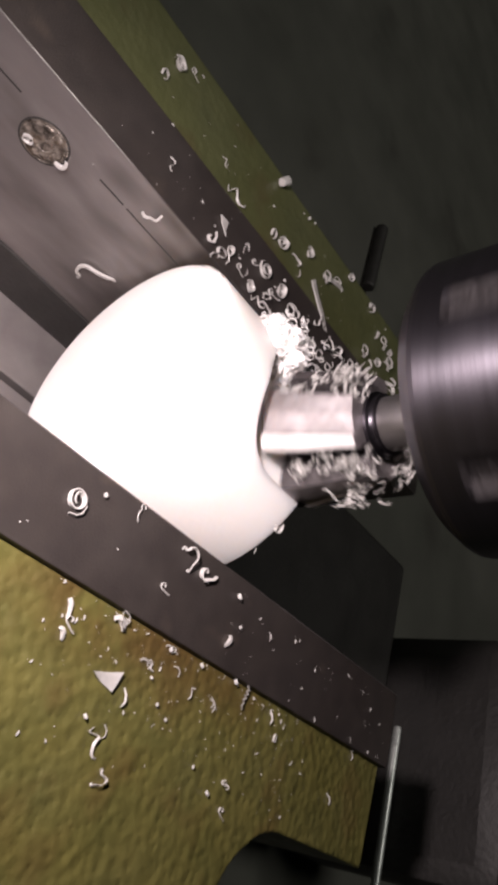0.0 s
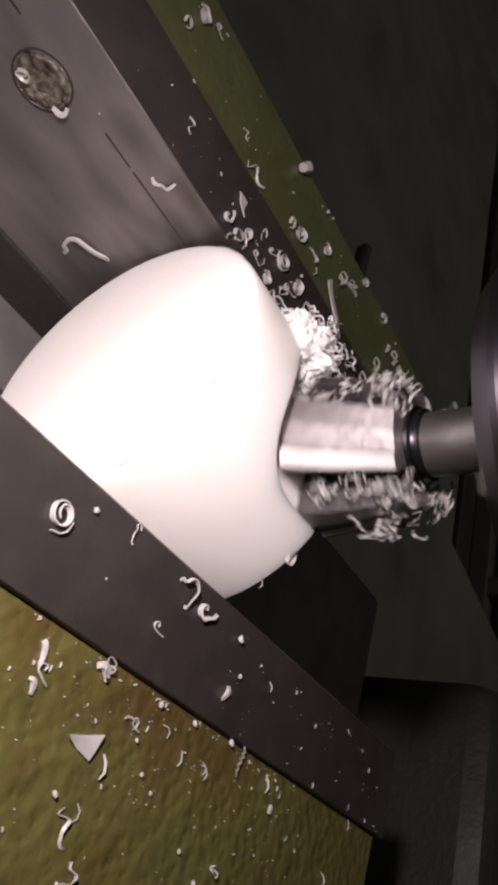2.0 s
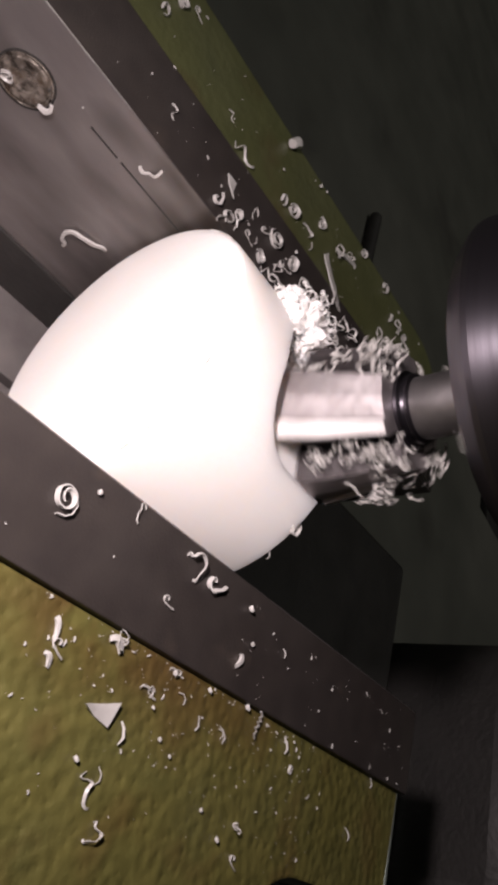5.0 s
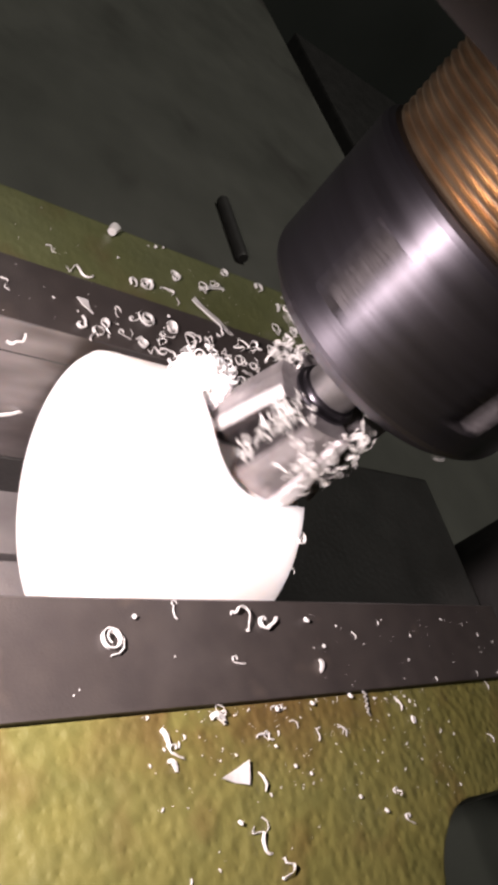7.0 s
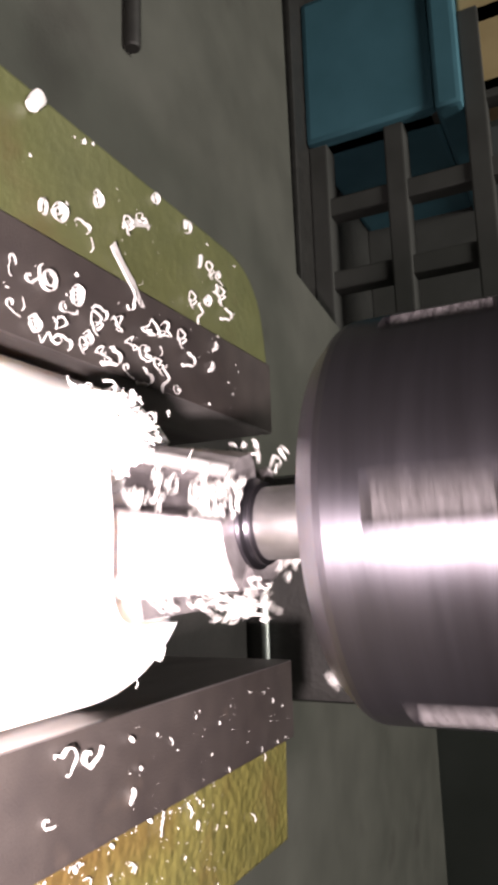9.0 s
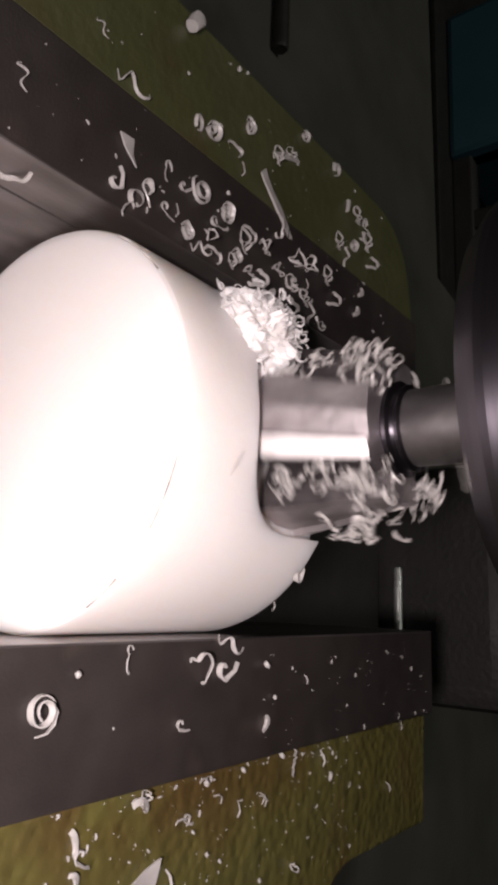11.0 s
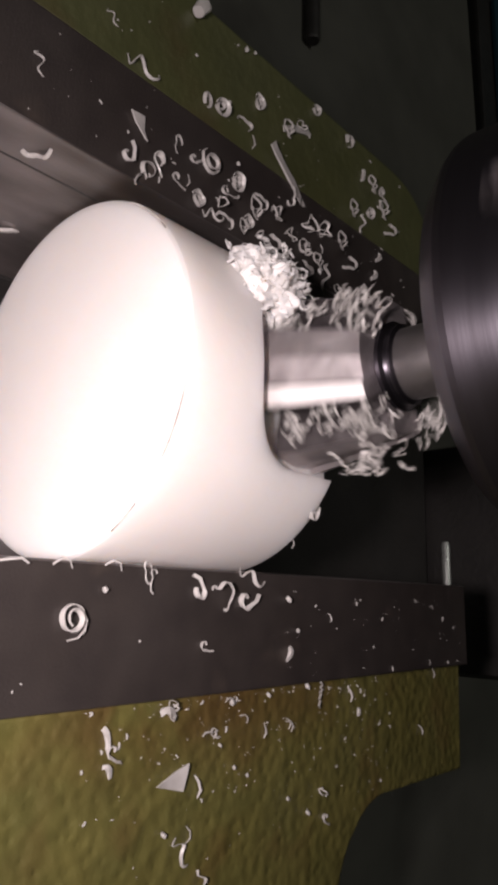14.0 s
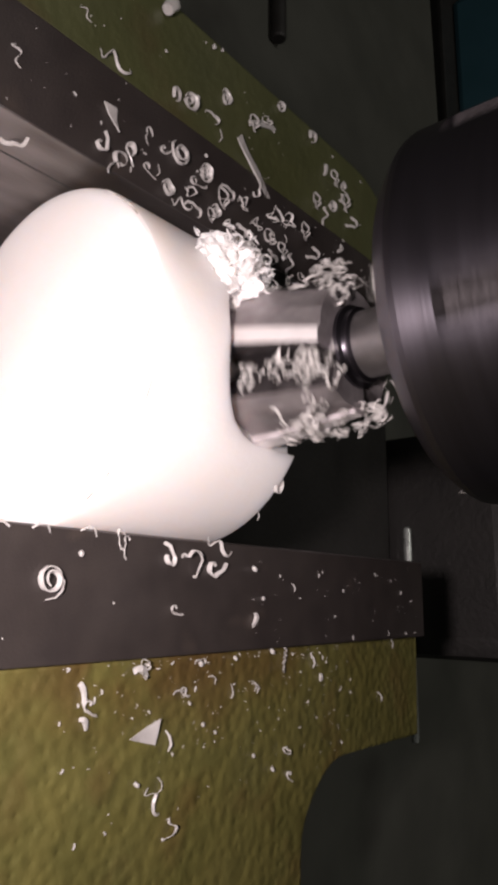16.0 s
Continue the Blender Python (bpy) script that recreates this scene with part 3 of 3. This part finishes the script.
def crumbs(name, n, x0, x1, y0, y1, z, label, seed, crowd=1.0):
    """Fine scattered crumbs, too many to count, crowded towards x0."""
    random.seed(seed)
    bm = bmesh.new()
    for _ in range(n):
        x, y, r = x0 + (x1 - x0) * random.random() ** crowd, y0 + (y1 - y0) * random.random(), random.choice((0.004, 0.004, 0.005, 0.006, 0.008, 0.014))
        a = random.uniform(0, math.pi)
        d = (r * random.uniform(1, 3.2) * math.cos(a), r * random.uniform(1, 3.2) * math.sin(a))
        ribbon(bm, [(x - d[0], y - d[1], z + r), (x, y + r * 0.5, z + r * 1.2), (x + d[0], y + d[1], z + r)], r * 1.6, r * 1.2)
    return tagged(part(name, bm, SHAVING), label, "crumbs", kind="stuff")


crumbs("plastic_crumbs", 55, 2.6, 4.1, 4.8, 10.8, NEAR, "fine white plastic crumbs on the black jaw plate", 21)
crumbs("plastic_crumbs", 190, 4.17, 6.2, 1.5, 8.2, NEAR_CAST, "fine white plastic crumbs on the olive casting", 22, 1.9)
crumbs("plastic_crumbs", 60, -4.1, -2.6, -1.0, 9.0, FAR, "fine white plastic crumbs on the far jaw plate", 23)
crumbs("plastic_crumbs", 40, -6.0, -4.2, -1.0, 9.0, FAR_CAST, "fine white plastic crumbs on the moss green casting", 24)


def heap():
    """The fluffy heap of shavings beside the cutter: a packed lump with loose ends all over it."""
    random.seed(31)
    bm = bmesh.new()
    for mid, size, loose in ((Vector((-1.28, 3.36, 0.76)), Vector((0.57, 0.65, 0.60)), 300), (Vector((-0.86, 3.0, 0.72)), Vector((0.42, 0.30, 0.34)), 90)):
        core = bmesh.ops.create_icosphere(bm, subdivisions=5, radius=1.0)["verts"]
        for v in core:
            n = noise.noise(v.co * 2.1) * 0.26 + noise.noise(v.co * 6) * 0.16 + noise.noise(v.co * 13) * 0.12 + noise.noise(v.co * 26) * 0.06
            v.co = mid + Vector(p * q for p, q in zip(v.co, size)) * (1 + n)
        for k in range(loose):
            a, b = random.uniform(0, 2 * math.pi), random.uniform(-0.4, 1.4)
            far = k % 5 == 0
            r = random.uniform(1.02, 1.34) if far else random.uniform(0.92, 1.05)
            way = Vector((size.x * math.cos(a) * math.cos(b), size.y * math.sin(a) * math.cos(b), size.z * math.sin(b)))
            c = mid + way * r * (1 + noise.noise(way * 4) * 0.25)
            turn = Euler([random.uniform(0, 6.3) for _ in range(3)]).to_matrix()
            s = random.uniform(0.5, 1.0) if far else random.uniform(0.25, 0.5)
            ribbon(bm, [c + turn @ (Vector(p) * s) for p in spiral(random.uniform(0.3, 1.1), 0.05, 0.12, 0.08, 8)], 0.045 * s, 0.014 * s, turn @ Vector((0, 0, 1)), twist=1.5)
    return tagged(part("shaving_heap", bm, FLUFF), "fluffy heap of white plastic shavings on the bar beside the cutter", "shavings", kind="stuff")


heap()

# ---- spindle, nut and cutter ----
NUT_Z, SPIN_START = 3.76, -58
# the spindle's speed wavers: at these seconds it lags by so many teeth
LATE = [(0, 0), (0.5, 0), (1.0, 0.1), (1.5, 0.5), (2.0, 0), (2.5, 0.2), (3.0, 0.5), (3.5, 0), (6.0, 0), (6.5, 0.25), (7.0, 0.5), (7.5, 0.1), (8.0, 0.3), (8.5, 0), (9.0, 0), (9.5, 0.5),
        (10.0, 0.3), (12.5, 0.25), (13.0, 0.7), (13.5, 0.22), (14.0, 0.2), (14.5, 0.55), (15.0, 0.75), (15.5, 0.22), (16.0, 0.5)]


def build_spindle():
    s = thing("milling_spindle", "turning steel collet chuck holding an end mill with white shavings", "milling spindle", (TX, TY, NUT_Z))

    def slots(r, z, a):
        k = abs((a / (2 * math.pi) * 6) % 1.0 - 0.5)
        return r - 0.15 * min(max((0.10 - k) / 0.02, 0), 1) if 0.87 < z < 2.0 and r > 2 else r

    bm = lathe([(0.5, 0.42), (0.62, 0.18), (0.75, 0.14), (2.02, 0.12), (2.08, 0.14), (2.26, 0.32), (2.30, 0.38), (2.32, 0.46), (2.32, 0.84), (2.32, 0.90), (2.32, 1.96), (2.32, 2.02), (2.32, 2.5), (2.29, 2.58), (2.22, 2.64), (1.7, 2.64)], 180, radius_at=slots)
    for f in bm.faces:
        c = f.calc_center_median()
        f.material_index = 1 if 0.86 < c.z < 2.01 and math.hypot(c.x, c.y) < 2.25 else 0
    part("collet_nut", bm, [CHUCK_STEEL, SLOT], s, "dark turned steel nut with milled slots")
    prof = [(1.6, 2.4)]
    z = 2.67
    while z < 6.3:
        prof += [(2.13, z), (2.165, z + 0.02), (2.18, z + 0.045), (2.165, z + 0.07), (2.13, z + 0.09), (2.11, z + 0.1)]
        z += 0.115
    prof += [(1.6, z)]
    part("threaded_sleeve", lathe(prof, 96), BRONZE, s, "ribbed bronze-coloured sleeve")
    part("shank", lathe([(0.0, -1.5), (0.47, -1.5), (0.47, 0.9), (0, 0.9)], 48), SHANK, s, "smooth steel shank")
    bm = bmesh.new()
    lobe = ((1.03, -33), (1.0, -12), (0.985, 6), (1.05, 8), (1.07, 20), (0.97, 24), (0.66, 29), (0.52, 38), (0.8, 49))
    n = len(lobe)
    rings = []
    for z, scale, twist in ((-2.9, 1.2, -10), (-2.5, 1.13, -6), (-2.1, 1.06, -3), (-1.7, 0.98, 0), (-1.3, 0.9, 4)):
        rings.append([bm.verts.new((r * scale * math.cos(radians(a + 90 * k + twist)), r * scale * math.sin(radians(a + 90 * k + twist)), z)) for k in range(4) for r, a in lobe])
    for a, b in zip(rings, rings[1:]):
        for i in range(4 * n):
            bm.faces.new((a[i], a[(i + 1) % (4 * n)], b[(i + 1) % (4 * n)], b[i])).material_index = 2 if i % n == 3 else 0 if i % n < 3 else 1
    bm.faces.new(rings[0])
    bm.faces.new(rings[-1])
    mill = part("end_mill", bm, [CUTTER_STEEL, GULLET_SHADE, LAND_GLINT], s, "bright four-fluted steel end mill")
    part("collar", lathe([(0, -1.31), (0.57, -1.31), (0.59, -1.29), (0.59, -1.24), (0.52, -1.21), (0.50, -1.17), (0.53, -1.15), (0.53, -1.12), (0.47, -1.10), (0, -1.10)], 48), CHUCK_STEEL, mill, "dark ring above the flutes")
    random.seed(11)
    for k in range(160):
        z = random.uniform(-2.75, -1.1)
        if k < 130:
            a, r = 90 * random.randrange(4) + random.gauss(38, 8), random.uniform(0.75, 1.15)
        else:
            a, z = random.choice((84, 84, 174)) + random.gauss(0, 16), random.uniform(-2.4, -1.2)
            r = random.uniform(0.8, 1.25) + 0.15 * random.random()
        ob = new("clinging_shaving", random.choice(CURLS))
        ob.parent = mill
        sc = random.uniform(0.4, 0.95)
        ob.matrix_basis = pose(0, 0, 0, 0, 0, a) @ pose(r * CM, 0, z * CM, random.uniform(0, 360), random.uniform(0, 360), random.uniform(0, 360)) @ Matrix.Scale(sc, 4)
    for a, size in ((20, 0.5), (105, 0.4), (230, 0.5)):
        ob = new("clinging_shaving", random.choice(CURLS))
        ob.parent = s
        ob.matrix_basis = pose(0, 0, 0, 0, 0, a) @ pose(2.14 * CM, 0, 0.13 * CM, random.uniform(0, 360), 60, 0) @ Matrix.Scale(size, 4)
    return s


SPINDLE = build_spindle()
tagged(part("quill_housing", lathe([(0, 22), (0, 4), (2.4, 4), (2.4, 0), (6.0, 0), (6.3, 0.3), (6.3, 22), (0, 22)], 64), HEAD, None, "", pose(TX * CM, TY * CM, 8.0 * CM)), "dark brown iron spindle housing above the chuck", "machine head")

# ---- far things ----
def crate(at, label):
    c = thing("plastic_crate", label, "crate", at)
    for x in range(6):
        part("upright_bar", box(-20 + x * 8, -18 + x * 8, -1, 1, 0, 34, 0.2), CRATE, c)
    for z in range(5):
        part("cross_bar", box(-20, 22, -1.3, 1.3, z * 8, z * 8 + 2, 0.2), CRATE, c)
    part("back", box(-20, 22, 20, 21, 0, 34, 0.2), CRATE, c)
    part("base", box(-20, 22, -1, 21, -1, 0, 0.2), CRATE, c)
    return c


crate((-33, 62, -17), "dark plastic crate with an open lattice side")
bench = thing("workbench", "dark workbench against the back of the workshop", "bench", (-45, 75, FLOOR_Z))
part("bench_top", box(-50, 45, -18, 25, 73, 78, 0.4), DARK_IRON, bench)
for bx in (-46, 41):
    for by in (-14, 21):
        part("leg", box(bx - 2, bx + 2, by - 2, by + 2, 0, 73, 0.3), DARK_IRON, bench)
store = thing("storage_box", "blue plastic storage box standing on the bench", "box", (-61, 72, -17))
part("tub", box(1, 18, -12, 12, 0, 13.4, 0.6), BLUE, store)
part("lid", box(0.4, 18.6, -12.6, 12.6, 13.41, 16, 0.5), BLUE, store)
tagged(part("wooden_board", box(-57, -43.5, 61, 66, -0.95, 22, 0.3), TAN), "tan wooden board standing on the blue box", "board")


stud = thing("clamp_stud", "short dark clamping stud lying on the machine table", "bolt", (-24.5, 18.7, TABLE_Z))
part("stud", lathe([(0, -2.5), (0.3, -2.5), (0.36, -2.4), (0.36, 2.4), (0.3, 2.5), (0, 2.5)], 48), DARK_IRON, stud, "", pose(0, 0, 0.36 * CM, 0, 90, 0))


tagged(part("paper_card", box(-60.5, -56, 60.2, 60.8, -0.98, 9, 0.05), CARD), "white paper card standing on the blue box", "card")


def lead_screw():
    t = thing("vise_screw_end", "black screw block behind the vise with a bright crossbar", "vise screw", (0, 0, TABLE_Z))
    up = Matrix.Translation((0, 0, -TABLE_Z * CM))
    part("block", box(-3.2, 5.5, 21.4, 25.0, -9.98, -1.2, 0.9), BLACK_AND_SHADE, t, "", up)
    part("crossbar", lathe([(0, -3.9), (0.12, -3.85), (0.15, -3.7), (0.15, 3.7), (0.12, 3.85), (0, 3.9)], 48), ROD, t, "bright steel crossbar", up @ pose(4.5 * CM, 21.1 * CM, -5.3 * CM, 0, 90, 0))


lead_screw()

# ---- shavings thrown off the cutter ----
THROWN = []
for kind, x, y, turn, size, at in (("comma", 2.8, 3.15, 150, 1.0, 13.1), ("sliver", 2.53, 1.75, 84, 1.2, 10.9), ("hook", 2.54, 2.27, 95, 0.7, 11.5), ("zigzag", 2.6, 4.25, 80, 0.9, 10.6), ("sliver", 2.53, 0.45, 92, 1.3, 11.2), ("sliver", 2.54, 1.05, 90, 1.2, 11.8), ("comma", -3.1, 5.5, 20, 0.9, 4.6)):
    THROWN.append((shave(kind, x, y, 0.0, turn, size, "on the jaw plate"), x, y, turn, size, at))

# ---- things that move ----
def motions():
    rows = []
    for k in range(481):
        t = k / 30
        u = min(max((t - 3.0) / 9.0, 0), 1)
        late = np.interp(t, [p[0] for p in LATE], [p[1] for p in LATE])
        rows.append((t, pose((TX - 0.1 * u) * CM, (TY + 0.05 - 0.2 * u) * CM, (NUT_Z + 0.1 - 0.18 * u) * CM, 0, 0, SPIN_START + 24 * k - 90 * late)))
    walk(SPINDLE, rows)
    for ob, x, y, turn, size, at in THROWN:
        x0, y0, z0 = -1.5, 3.45, 0.85
        rows = [(0.0, pose(x0 * CM, y0 * CM, z0 * CM, 50, 20, turn)), (at, pose(x0 * CM, y0 * CM, z0 * CM, 50, 20, turn))]
        for k in range(1, 7):
            u = k / 6
            rows.append((at + 0.2 * u, pose((x0 + (x - x0) * u) * CM, (y0 + (y - y0) * u) * CM, (z0 * (1 - u) + 3.2 * u * (1 - u)) * CM, 50 * (1 - u), 20 * (1 - u), turn + 40 * math.sin(math.pi * u))))
        rows.append((16.0, rows[-1][1]))
        walk(ob, rows)


motions()
